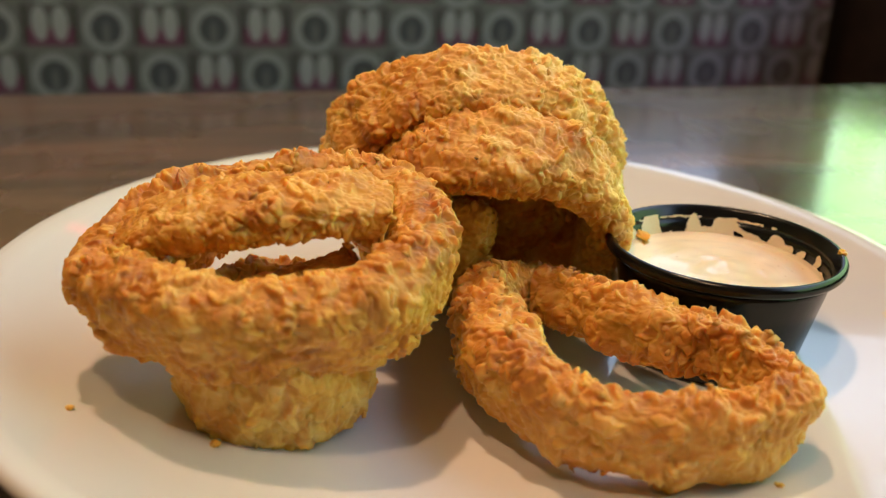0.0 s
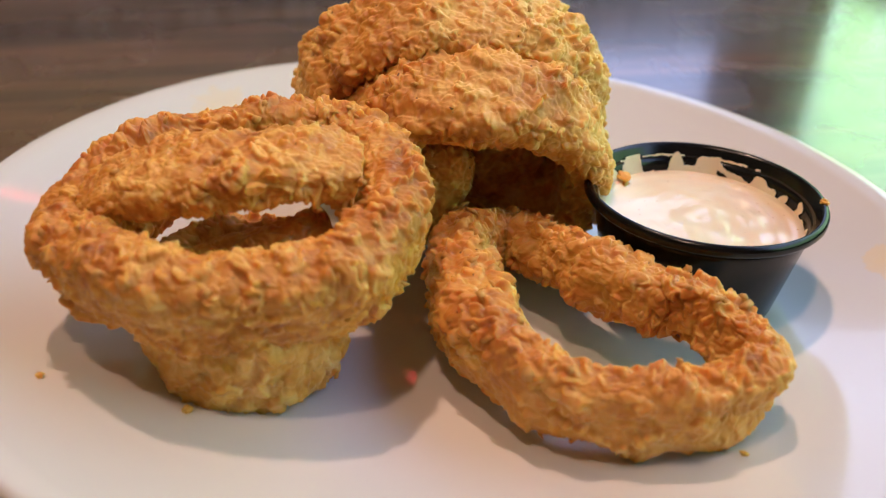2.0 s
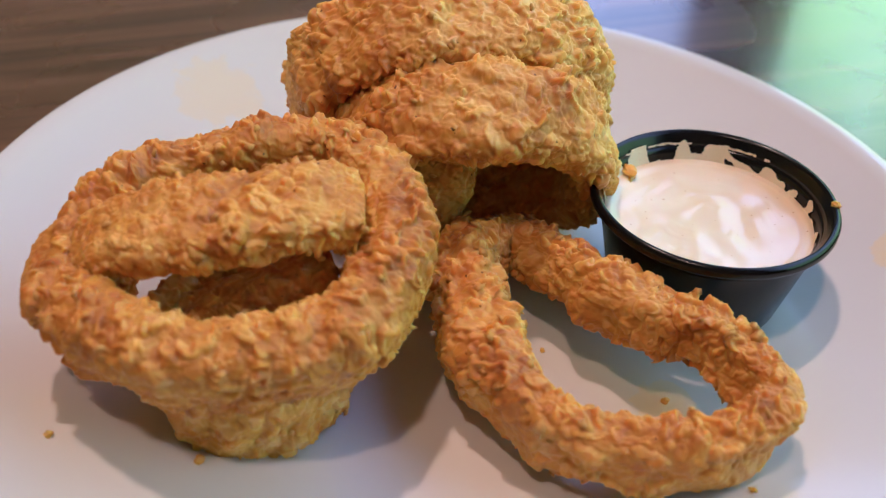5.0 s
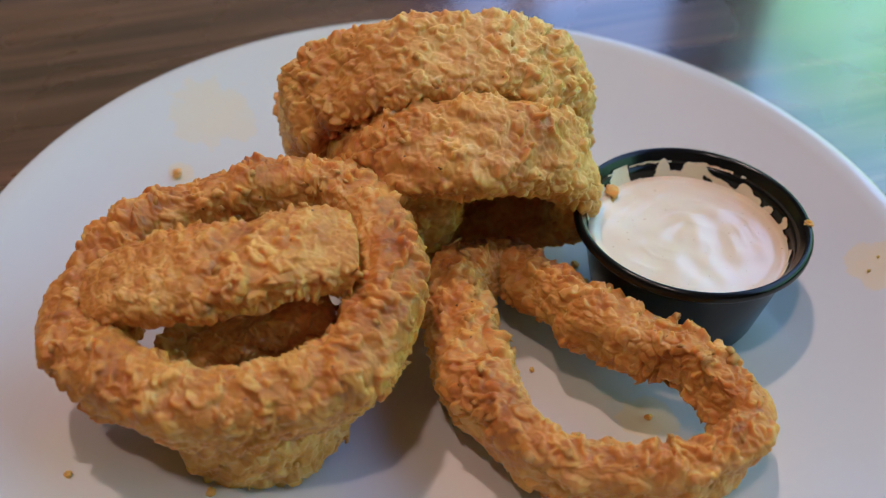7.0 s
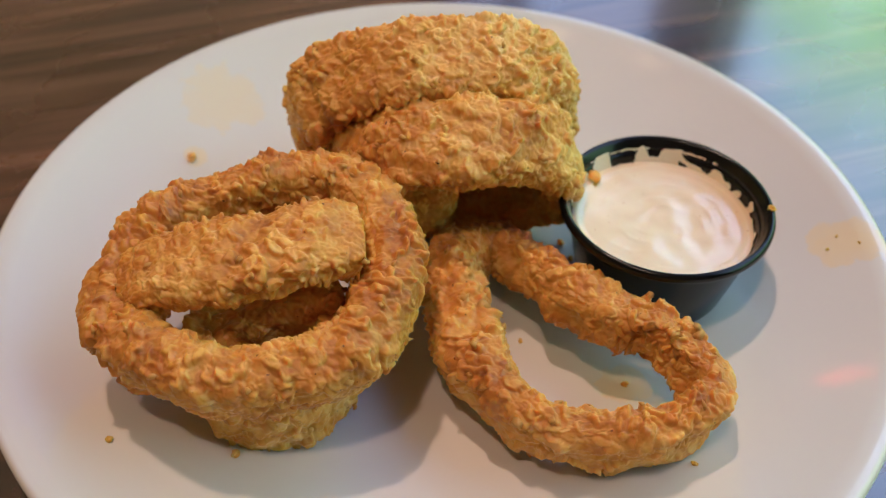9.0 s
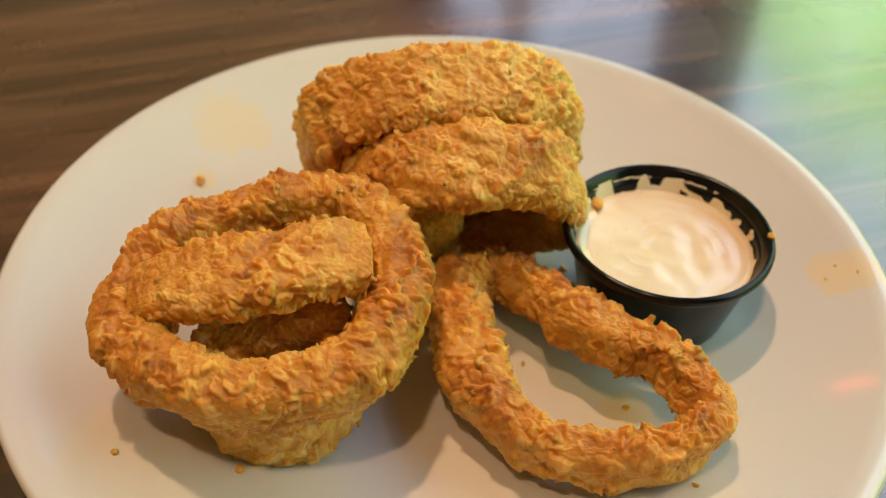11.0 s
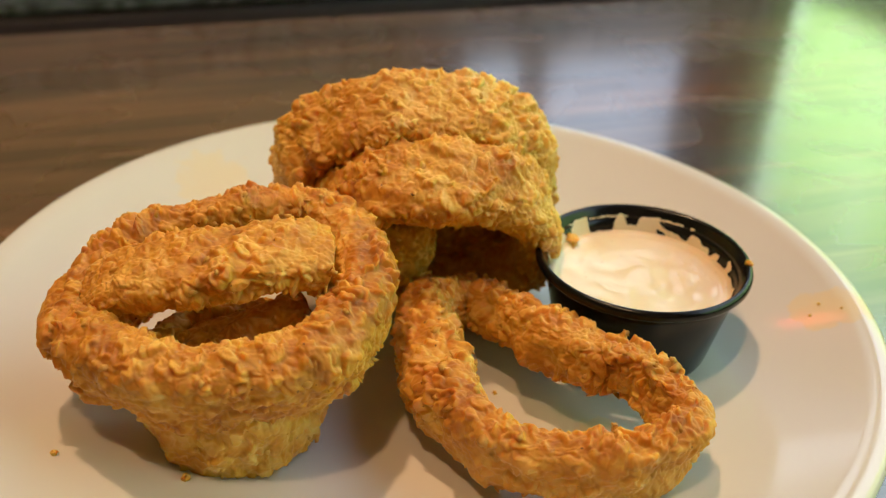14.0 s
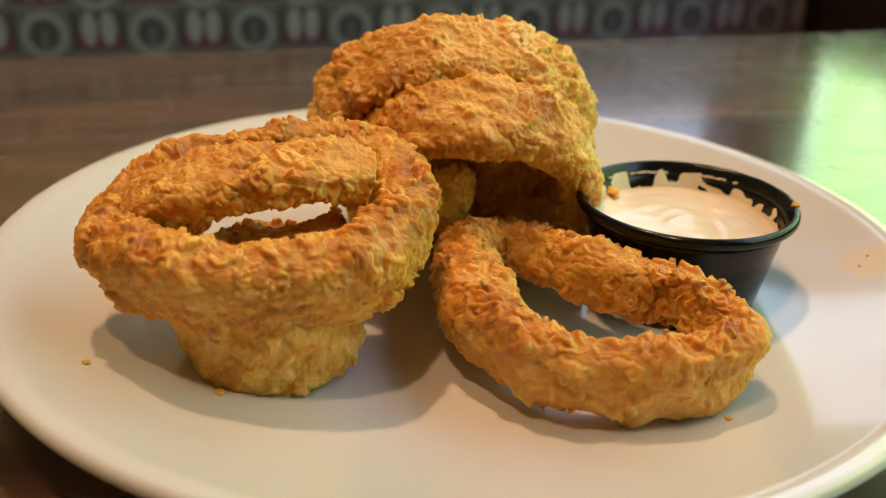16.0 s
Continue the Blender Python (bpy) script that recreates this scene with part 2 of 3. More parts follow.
FLOOR = plain("dark_floor", (0.09, 0.065, 0.05), 0.5, 0, 0.3, 8)
DARKWOOD = plain("dark_stained_wood", (0.018, 0.011, 0.009), 0.4, 0, 0.4, 30)
METAL = plain("black_metal", (0.03, 0.03, 0.03), 0.4, 0.8, 0.2, 40)
FRAME = plain("bronze_window_frame", (0.03, 0.025, 0.02), 0.45, 0.3, 0.2, 40)
WHITE = plain("white_metal", (0.75, 0.73, 0.70), 0.4, 0, 0.05, 30)
VINYL = plain("dark_vinyl", (0.03, 0.02, 0.025), 0.45, 0, 0.2, 60)


# ---- mesh helpers ----
def thing(name, x=0.0, y=0.0, z=0.0):
    ob = new(name)
    ob.location = (x, y, z)
    ob.empty_display_size = 0.02
    return ob


def part(name, bm, mat, parent=None, label=""):
    me = bpy.data.meshes.new(name)
    bm.to_mesh(me)
    bm.free()
    me.materials.append(mat)
    ob = new(name, me)
    if parent:
        ob.parent = parent
    if label:
        ob["label"] = label
    return ob


def smooth(ob):
    ob.data.polygons.foreach_set("use_smooth", [True] * len(ob.data.polygons))
    return ob


def box(x0, y0, z0, x1, y1, z1, bevel=0.0, segments=2):
    bm = bmesh.new()
    bmesh.ops.create_cube(bm, size=1.0, matrix=Matrix.LocRotScale(((x0 + x1) / 2, (y0 + y1) / 2, (z0 + z1) / 2), None, (x1 - x0, y1 - y0, z1 - z0)))
    if bevel:
        bmesh.ops.bevel(bm, geom=bm.edges[:], offset=bevel, segments=segments, affect="EDGES", profile=0.5)
    return bm


def lathe(profile, steps=128):
    bm = bmesh.new()
    rings = []
    for k in range(steps):
        a = 2 * math.pi * k / steps
        rings.append([bm.verts.new((r * math.cos(a), r * math.sin(a), z)) for r, z in profile])
    for k in range(steps):
        p, q = rings[k], rings[(k + 1) % steps]
        for j in range(len(profile) - 1):
            bm.faces.new((p[j], q[j], q[j + 1], p[j + 1]))
    bmesh.ops.remove_doubles(bm, verts=bm.verts, dist=1e-6)
    bmesh.ops.recalc_face_normals(bm, faces=bm.faces)
    return bm


def grid_mesh(name, verts, nu, nv, mat, parent, close_u=True):
    """A quad sheet of nu by nv vertices, closed round v, and round u or capped."""
    i, j = np.meshgrid(np.arange(nu if close_u else nu - 1), np.arange(nv), indexing="ij")
    i2, j2 = (i + 1) % nu, (j + 1) % nv
    quads = np.stack([i * nv + j, i2 * nv + j, i2 * nv + j2, i * nv + j2], -1).reshape(-1, 4)
    faces = quads.tolist()
    if not close_u:
        faces += [list(range(nv)), list(range((nu - 1) * nv, nu * nv))[::-1]]
    me = bpy.data.meshes.new(name)
    me.from_pydata(verts.tolist(), [], faces)
    me.polygons.foreach_set("use_smooth", [True] * len(me.polygons))
    me.materials.append(mat)
    me.update()
    ob = new(name, me)
    ob.parent = parent
    return ob


# ---- crumb relief ----
def hash3(c, seed):
    h = (c[..., 0] * 73856093) ^ (c[..., 1] * 19349663) ^ (c[..., 2] * 83492791) ^ (seed * 2654435761)
    h = (h ^ (h >> 13)) * 1274126177 & 0xFFFFFFFF
    h = (h ^ (h >> 16)) * 668265263 & 0xFFFFFFFF
    return h ^ (h >> 15)


def crumbs(p, size, seed, steep=2.2):
    """Broken flakes in cells of the given size, each a tilted plate with a ragged border: height 0 to 1 at the points p."""
    q = p / size
    base = np.floor(q).astype(np.int64)
    out = np.zeros(len(p))
    for dx in (-1, 0, 1):
        for dy in (-1, 0, 1):
            for dz in (-1, 0, 1):
                c = base + np.array([dx, dy, dz])
                h = hash3(c, seed)
                off = np.stack([(h & 1023) / 1023, ((h >> 10) & 1023) / 1023, ((h >> 20) & 1023) / 1023], -1)
                away = q - c - off
                tilt = off[:, [1, 2, 0]] - 0.5
                stretch = 1.0 + 0.9 * (off[:, [2, 0, 1]] - 0.5)
                d = np.linalg.norm(away * stretch, axis=1)
                high = 0.15 + 0.70 * (((h >> 5) & 255) / 255.0)
                plate = high + steep * (away * tilt).sum(1)
                out = np.maximum(out, plate * np.clip(3.2 * (0.92 - d), 0, 1))
    return np.clip(out, 0, 1.4)


def waves(p, scale, seed):
    """Smooth swelling, about -1 to 1."""
    rng = np.random.RandomState(seed)
    s = np.zeros(len(p))
    for _ in range(7):
        k = rng.normal(size=3) / scale
        s += np.sin(p @ k + rng.uniform(0, 6.28))
    return s / 3.5


def loop_points(knots, n, closed=True):
    k = np.array(knots, float)
    m = len(k)
    out = []
    spans = m if closed else m - 1
    for i in range(n):
        s = i * spans / (n if closed else n - 1)
        a = min(int(s), spans - 1)
        f = s - a
        if closed:
            p0, p1, p2, p3 = k[(a - 1) % m], k[a], k[(a + 1) % m], k[(a + 2) % m]
        else:
            p0, p1, p2, p3 = k[max(a - 1, 0)], k[a], k[a + 1], k[min(a + 2, m - 1)]
        out.append(0.5 * (2 * p1 + (p2 - p0) * f + (2 * p0 - 5 * p1 + 4 * p2 - p3) * f ** 2 + (3 * p1 - p0 - 3 * p2 + p3) * f ** 3))
    return np.array(out)


def unit(a):
    return a / np.linalg.norm(a, axis=-1, keepdims=True)


FLAKE_RIM = 7
FLAKE_FACES = [[0, 1 + i, 1 + (i + 1) % FLAKE_RIM] for i in range(FLAKE_RIM)] + [[FLAKE_RIM + 1, 1 + (i + 1) % FLAKE_RIM, 1 + i] for i in range(FLAKE_RIM)]


def flake_shape(rng, size, flat):
    """Corners of one ragged crumb flake: a centre above, a broken rim and a centre below."""
    turn = np.linspace(0, 2 * np.pi, FLAKE_RIM, endpoint=False) + rng.uniform(-0.3, 0.3, FLAKE_RIM)
    far = rng.uniform(0.55, 1.25, FLAKE_RIM)
    rim = np.stack([np.cos(turn) * far, np.sin(turn) * far * rng.uniform(0.55, 1.0), rng.uniform(-0.22, 0.22, FLAKE_RIM)], 1)
    return np.concatenate([[[0, 0, flat]], rim, [[0, 0, -flat]]]) * size


def flake_frame(rng, normal, stand):
    """Three axes of a flake that lies on the crust, tipped up by the given share."""
    e3 = normal + rng.normal(size=3) * stand
    e3 /= np.linalg.norm(e3)
    e1 = rng.normal(size=3)
    e1 -= e3 * (e1 @ e3)
    e1 /= np.linalg.norm(e1)
    return np.stack([e1, np.cross(e3, e1), e3])


def onion_ring(label, knots, axis, lean, seed, rough=1.0, closed=True, lumpy=1.0, mats=None, singles=60, chunk=1.0, toast=0.0, ends=18.0):
    """A fried ring. Knots: x, y, z of the crest of its band, the band's height and thickness there. The band hangs from the crest
    against the axis, and leans outwards."""
    rng = np.random.RandomState(seed)
    crust, chip = mats or (FRIED, FLAKE)
    rough_way = loop_points(knots, 60, closed)[:, :3]
    nu, nv = min(820, int(np.linalg.norm(np.diff(rough_way, axis=0), axis=1).sum() / 0.00029)), 190
    k = loop_points(knots, nu, closed)
    crest, high, thick = k[:, :3], k[:, 3], k[:, 4]
    tangent = unit(np.roll(crest, -1, 0) - np.roll(crest, 1, 0)) if closed else unit(np.gradient(crest, axis=0))
    axis = np.array(axis, float) / np.linalg.norm(axis)
    centre = crest.mean(0)
    outward = unit(np.cross(tangent, axis))
    flip = np.sign(((crest - centre) * outward).sum(1).mean())
    outward = outward * flip
    upward = unit(axis + lean * outward)
    outward = unit(np.cross(tangent, upward)) * flip
    a = np.linspace(0, 2 * np.pi, 4001)
    so = np.sign(np.cos(a)) * np.abs(np.cos(a)) ** 0.68
    su = np.sign(np.sin(a)) * np.abs(np.sin(a)) ** 0.62
    run = np.concatenate([[0], np.cumsum(np.hypot(np.diff(so) * thick.mean(), np.diff(su) * high.mean()))])
    even = np.linspace(0, run[-1], nv, endpoint=False)
    so, su = np.interp(even, run, so), np.interp(even, run, su)
    go = (np.roll(so, -3) - np.roll(so, 3)) * thick.mean()
    gu = (np.roll(su, -3) - np.roll(su, 3)) * high.mean()
    gl = np.hypot(go, gu)
    no, nup = gu / gl, -go / gl
    squeeze = np.ones(nu)
    if not closed:
        e = np.minimum(np.arange(nu), np.arange(nu)[::-1]) / ends
        squeeze = np.sqrt(np.clip(1 - (1 - np.clip(e, 0, 1)) ** 2, 0.02, 1))
    mid = crest - upward * (high / 2)[:, None]
    o = (thick * squeeze / 2)[:, None] * so[None]
    u = (high * squeeze / 2)[:, None] * su[None]
    p = mid[:, None] + o[..., None] * outward[:, None] + u[..., None] * upward[:, None]
    nrm = unit(no[None, :, None] * outward[:, None] + nup[None, :, None] * upward[:, None])
    p, nrm = p.reshape(-1, 3), nrm.reshape(-1, 3)
    edge = np.tile(np.abs(su) ** 6, nu)
    # ragged coat: thick and flaky in patches and along the edges, thin and smooth between
    patch = np.clip(0.70 + 0.55 * waves(p, 0.0060, seed + 3) + 0.30 * edge, 0.25, 1.3)
    bent = p + 0.0007 * np.stack([waves(p, 0.0011, seed + 31 + i) for i in range(3)], 1)
    coarse, small = crumbs(bent, 0.0040, seed), crumbs(bent, 0.0021, seed + 7)
    # scattered flakes that stand well out of the coat
    proud = np.clip(crumbs(bent, 0.0036, seed + 13, 4.0) - 0.92, 0, 0.5)
    d = lumpy * 0.0010 * waves(p, 0.0075, seed) + 0.0006 * waves(p, 0.003, seed + 1) - 0.0012
    d = d + rough * patch * (0.00050 * coarse + 0.00052 * small + 0.0030 * proud) + 0.00042 * crumbs(bent, 0.0015, seed + 9)
    p2 = p + nrm * d[:, None]
    ob = thing("onion_ring", *centre)
    tagged(ob, label, "onion ring", "fried onion rings on the plate")
    body = grid_mesh("breaded_ring", p2 - centre, nu, nv, crust, ob, closed)
    brown = toast + 0.12 * edge + 0.14 * np.clip(waves(p, 0.010, seed + 21), -0.9, 1.2) + 0.12 * np.clip(waves(p, 0.004, seed + 22), -1, 1)
    brown += 0.24 * (small - 0.45) + 0.10 * (coarse - 0.45) - 0.25 * proud
    body.data.attributes.new("toast", "FLOAT", "POINT").data.foreach_set("value", brown)
    weight = np.clip(patch, 0.1, None) ** 2
    weight = weight / weight.sum()
    n = FLAKE_RIM + 2
    # the largest flakes, each its own piece on one of eight shared meshes
    shapes = []
    for i in range(8):
        fm = bpy.data.meshes.new("crumb_flake")
        fm.from_pydata(flake_shape(rng, 1.0, rng.uniform(0.3, 0.55)).tolist(), [], FLAKE_FACES)
        fm.materials.append(chip)
        fm.polygons.foreach_set("use_smooth", [True] * len(fm.polygons))
        fm.attributes.new("toast", "FLOAT", "POINT").data.foreach_set("value", [toast + rng.uniform(-0.20, 0.10)] * n)
        shapes.append(fm)
    for at in rng.choice(len(p2), singles, p=weight):
        piece = new("crumb_flake", shapes[rng.randint(8)])
        size = rng.uniform(0.0011, 0.0018) * chunk
        turn = Matrix(flake_frame(rng, nrm[at], 0.6).T.tolist()).to_quaternion()
        piece.matrix_basis = Matrix.LocRotScale(Vector(p2[at] + nrm[at] * size * 0.10 - centre), turn, (size, size, size))
        piece.parent = ob
    return ob


def tilted_loop(centre, across, up, ra, rb, start, end, n, high, thick, wob=0.0):
    """Knots of a ring that stands or leans: an oval in the plane of across and up, from the angle start to end (degrees)."""
    c, a, b = np.array(centre), np.array(across, float), np.array(up, float)
    a = a / np.linalg.norm(a)
    b = b - a * (a @ b)
    b = b / np.linalg.norm(b)
    axis = np.cross(a, b)
    full = abs(end - start) >= 359
    rows = []
    for i in range(n):
        w = radians(start + (end - start) * i / (n if full else n - 1))
        p = c + a * ra * math.cos(w) + b * rb * math.sin(w) + axis * (high / 2 + wob * math.sin(2 * w + 1))
        rows.append((*p, high, thick))
    return rows, axis


# ---- room ----
def structure(name, bm, mat, label, category):
    return tagged(part(name, bm, mat), label, category, kind="structure")


FZ, CZ, NORTH = -0.75, 2.40, 2.60
SIDE = 0.73                                # the window wall, along the table
WY0, WY1, WZ0, WZ1 = -0.95, 0.95, 0.10, 1.75
VY0, VY1 = 1.04, 2.45


def room_thing(name, x, y, z, label, category, kind=""):
    ob = thing(name)
    ob.matrix_world = ROOM @ pose(x, y, z)
    return tagged(ob, label, category, kind=kind)


def room_slab(name, bm, mat, label, category):
    ob = structure(name, bm, mat, label, category)
    ob.matrix_world = ROOM
    return ob


room_slab("floor", box(-2.6, -2.1, FZ - 0.1, SIDE + 0.12, NORTH, FZ), FLOOR, "dark brown restaurant floor", "floor")
room_slab("ceiling", box(-2.6, -2.1, CZ, SIDE + 0.12, NORTH, CZ + 0.1), CEIL, "plain matt cream painted ceiling", "ceiling")
room_slab("wall_west", box(-2.6, -2.1, FZ, -2.5, NORTH, CZ), WALL, "plain tan painted wall", "wall")
room_slab("wall_south", box(-2.5, -2.1, FZ, SIDE, -2.0, CZ), WALL, "plain tan painted wall", "wall")
room_slab("wall_north", box(-2.5, NORTH - 0.1, FZ, SIDE, NORTH, CZ), WALL, "plain tan painted wall", "wall")
wall = room_thing("wall_east", SIDE, 0, 0, "dark panelled wall under a wide window", "wall", "structure")
for y0, y1, z0, z1 in ((-2.1, WY0, FZ, CZ), (WY1, VY0, FZ, CZ), (VY1, NORTH, FZ, CZ), (WY0, WY1, FZ, WZ0), (WY0, WY1, WZ1, CZ), (VY0, VY1, FZ, WZ0), (VY0, VY1, WZ1, CZ)):
    part("wall_panel", box(0, y0, z0, 0.12, y1, z1), DARKWOOD, wall)
for number, (w0, w1) in enumerate(((WY0, WY1), (VY0, VY1))):
    win = room_thing("window_%d" % (number + 1), SIDE, (w0 + w1) / 2, WZ0, "wide window with slim dark bronze frame", "window", "structure")
    hw, hh = (w1 - w0) / 2, WZ1 - WZ0
    for y0, y1, z0, z1 in ((-hw, -hw + 0.04, 0, hh), (hw - 0.04, hw, 0, hh), (-hw + 0.04, hw - 0.04, 0, 0.04), (-hw + 0.04, hw - 0.04, hh - 0.04, hh), (-0.02, 0.02, 0.04, hh - 0.04)):
        part("window_frame", box(0.02, y0, z0, 0.08, y1, z1, 0.004), FRAME, win)
room_slab("backdrop", box(SIDE + 2.6, -7, -2, SIDE + 2.65, 14, 5), backdrop_material(), "glowing sheet painted with green trees, bluish haze and pale sky", "trees")

sign = room_thing("neon_sign", 0.64, 2.36, 1.90, "small red glowing neon sign hung by cords", "neon sign")
part("sign_back", box(-0.06, 0.0, -0.04, 0.06, 0.02, 0.04, 0.004), METAL, sign)
NEON = glow_material("red_neon", (1.0, 0.06, 0.05), 10.0)
for k in (-0.016, 0.016):
    part("neon_tube", box(-0.036, -0.016, k - 0.009, 0.036, -0.002, k + 0.009, 0.005, 3), NEON, sign, "glowing red tube")
    part("cord", box(k * 3 - 0.001, 0.008, 0.04, k * 3 + 0.001, 0.010, CZ - 1.90), METAL, sign)

for lx, ly, lz, watts in LAMPS:
    lamp = thing("recessed_downlight", lx, ly, CZ)
    tagged(lamp, "round recessed downlight with white metal ring in ceiling", "ceiling light", "downlights over the table")
    part("trim_ring", lathe([(0.062, 0.0), (0.062, -0.012), (0.085, -0.012), (0.090, -0.006), (0.090, 0.0)], 48), WHITE, lamp)

# ---- table and bench ----
table = room_thing("table", 0.0, 0.048, FZ, "dark brown wood-grain restaurant table with satin top", "table")
part("tabletop", box(-0.62, -0.35, 0.715, SIDE - 0.004, 0.35, 0.75, 0.004, 2), TABLE, table)
part("pedestal", lathe([(0.0, 0.03), (0.04, 0.03), (0.04, 0.715), (0.0, 0.715)], 32), METAL, table)
part("base_plate", box(-0.28, -0.28, 0.0, 0.28, 0.28, 0.03, 0.01), METAL, table)

bench = room_thing("booth_bench", 0, 0.80, FZ, "booth bench with plum, grey and white patterned cloth", "bench")
BX0, BX1 = -0.95, SIDE - 0.03
part("seat_base", box(BX0, -0.40, 0.0, BX1, 0.0, 0.34), DARKWOOD, bench)
smooth(part("seat_cushion", box(BX0, -0.42, 0.34, BX1, 0.0, 0.46, 0.03, 4), VINYL, bench))
smooth(part("backrest", box(BX0, 0.0, 0.642, BX1, 0.12, 0.95, 0.012, 4), CLOTH, bench, "patterned woven cloth backrest"))
smooth(part("lower_back", box(BX0, 0.006, 0.46, BX1, 0.12, 0.638, 0.006, 2), VINYL, bench, "plain dark strip below the patterned cloth"))

# ---- plate ----
PX, PY, PR, PZ = -0.0070, 0.0300, 0.1410, 0.008
plate = thing("dinner_plate", PX, PY, 0.0)
tagged(plate, "round white glazed coupe plate with oil stains", "plate")
prof = [(0.0, PZ)]
for i in range(1, 31):
    r = PR * i / 30 * 0.973
    prof.append((r, PZ + 0.0192 * max(0.0, (r - 0.066) / 0.071) ** 1.7))
for i in range(9):
    w = radians(115 - i * 25)
    prof.append((PR - 0.0023 + 0.0023 * math.cos(w), 0.0251 + 0.0023 * math.sin(w)))
prof += [(0.118, 0.0125), (0.098, 0.0045), (0.083, 0.0025), (0.080, 0.0003), (0.076, 0.0003), (0.074, 0.003), (0.0, 0.0035)]
smooth(part("plate_body", lathe(prof, 200), GLAZE, plate))


def plate_z(x, y):
    r = math.hypot(x - PX, y - PY)
    return PZ + 0.0192 * max(0.0, (r - 0.066) / 0.071) ** 1.7


# ---- dip cup ----
CX, CY, CR, CH = 0.060, 0.040, 0.033, 0.0335
cup = thing("sauce_cup", CX, CY, PZ + 0.0004)
tagged(cup, "black plastic portion cup of creamy pink sauce", "sauce cup")
wall_prof = [(0.0236, 0.0005), (0.0244, 0.003), (0.0296, CH - 0.006), (0.0300, CH - 0.0038), (0.0292, CH - 0.0038), (0.0288, CH - 0.006), (0.0238, 0.004), (0.0232, 0.0010), (0.0236, 0.0005)]
smooth(part("cup_wall", lathe(wall_prof, 128), BLACK, cup))
rim_prof = [(0.0292, CH - 0.0036), (0.0300, CH - 0.0037), (0.0312, CH - 0.0033), (0.0325, CH - 0.0031), (CR, CH - 0.0023), (CR, CH - 0.0009), (CR - 0.0006, CH), (CR - 0.0015, CH + 0.0001), (CR - 0.0022, CH - 0.0006), (0.0299, CH - 0.0028), (0.0292, CH - 0.0036)]
smooth(part("cup_rim", lathe(rim_prof, 128), BLACK, cup, "glossy rolled rim"))
smooth(part("cup_base", lathe([(0.0, 0.0012), (0.0205, 0.0012), (0.0215, 0.0), (0.0228, 0.0), (0.0232, 0.0009), (0.0236, 0.0038), (0.0, 0.003)], 96), BLACK, cup))

sauce = thing("dipping_sauce", CX, CY, PZ + 0.0252)
tagged(sauce, "creamy pink dipping sauce filling the black cup", "sauce")
sp = [(0.0, 0.0), (0.006, 0.0001), (0.014, 0.0), (0.022, 0.0), (0.0260, 0.0003), (0.0280, 0.0011), (0.0281, -0.001), (0.0270, -0.006), (0.0, -0.006)]
sp = [(0.0, 0.0)] + [(0.0007 * i, 0.0) for i in range(1, 36)] + sp[4:]
bm = lathe(sp, 160)
for v in bm.verts:
    r = v.co.xy.length
    if r < 0.0255 and v.co.z > -0.0005:
        # streaks left by stirring: thin ridges that curl round the pool
        a = math.atan2(v.co.y, v.co.x)
        turn = r / 0.0052 + 0.55 * a + 0.5 * noise.noise(v.co * 120)
        ridge = max(0.0, math.sin(2 * math.pi * turn)) ** 5
        where = max(0.0, noise.noise(v.co * 75 + Vector((3.2, 1.7, 0))) + 0.12)
        fade = min(1.0, (0.0255 - r) / 0.004, r / 0.004)
        v.co.z += fade * (0.0003 * ridge * where + 0.0003 * noise.noise(v.co * 160))
smooth(part("sauce_pool", bm, SAUCE, sauce))
# smears up the inner wall: drips and bare patches, thick behind, a few specks on the window side
bm = bmesh.new()
na, nh = 480, 26
made = {}


def wall_vert(i, k):
    i %= na
    if (i, k) not in made:
        a, h = 2 * math.pi * i / na, k / nh
        r = 0.02805 + 0.0017 * h - 0.00018
        made[i, k] = bm.verts.new((r * math.cos(a), r * math.sin(a), 0.0005 + 0.0062 * h))
    return made[i, k]


for i in range(na):
    deg = 360 * (i + 0.5) / na
    around = Vector((math.cos(radians(deg)), math.sin(radians(deg)), 0))
    behind = max(0.0, math.cos(radians(deg - 135) * 0.95)) if 30 < deg < 240 else 0.0
    for k in range(nh):
        h = (k + 0.5) / nh
        drip = noise.noise(around * 6.5 + Vector((0, 0, 0.55 * h + 2.3)))
        blot = noise.noise(around * 11.0 + Vector((4.0, 0, 2.6 * h)))
        cover = 0.06 + 0.30 * behind + (0.35 + 0.85 * behind) * drip + 0.35 * blot - 0.62 * h
        line = abs(h - 0.86 - 0.06 * blot) < 0.045 and behind > 0.25 and noise.noise(around * 5.0 + Vector((0, 7.0, 0))) > -0.12
        if cover > 0 or line:
            bm.faces.new((wall_vert(i, k), wall_vert(i + 1, k), wall_vert(i + 1, k + 1), wall_vert(i, k + 1)))
smooth(part("sauce_smear", bm, SAUCE, sauce, "thin white sauce smears up the cup wall"))
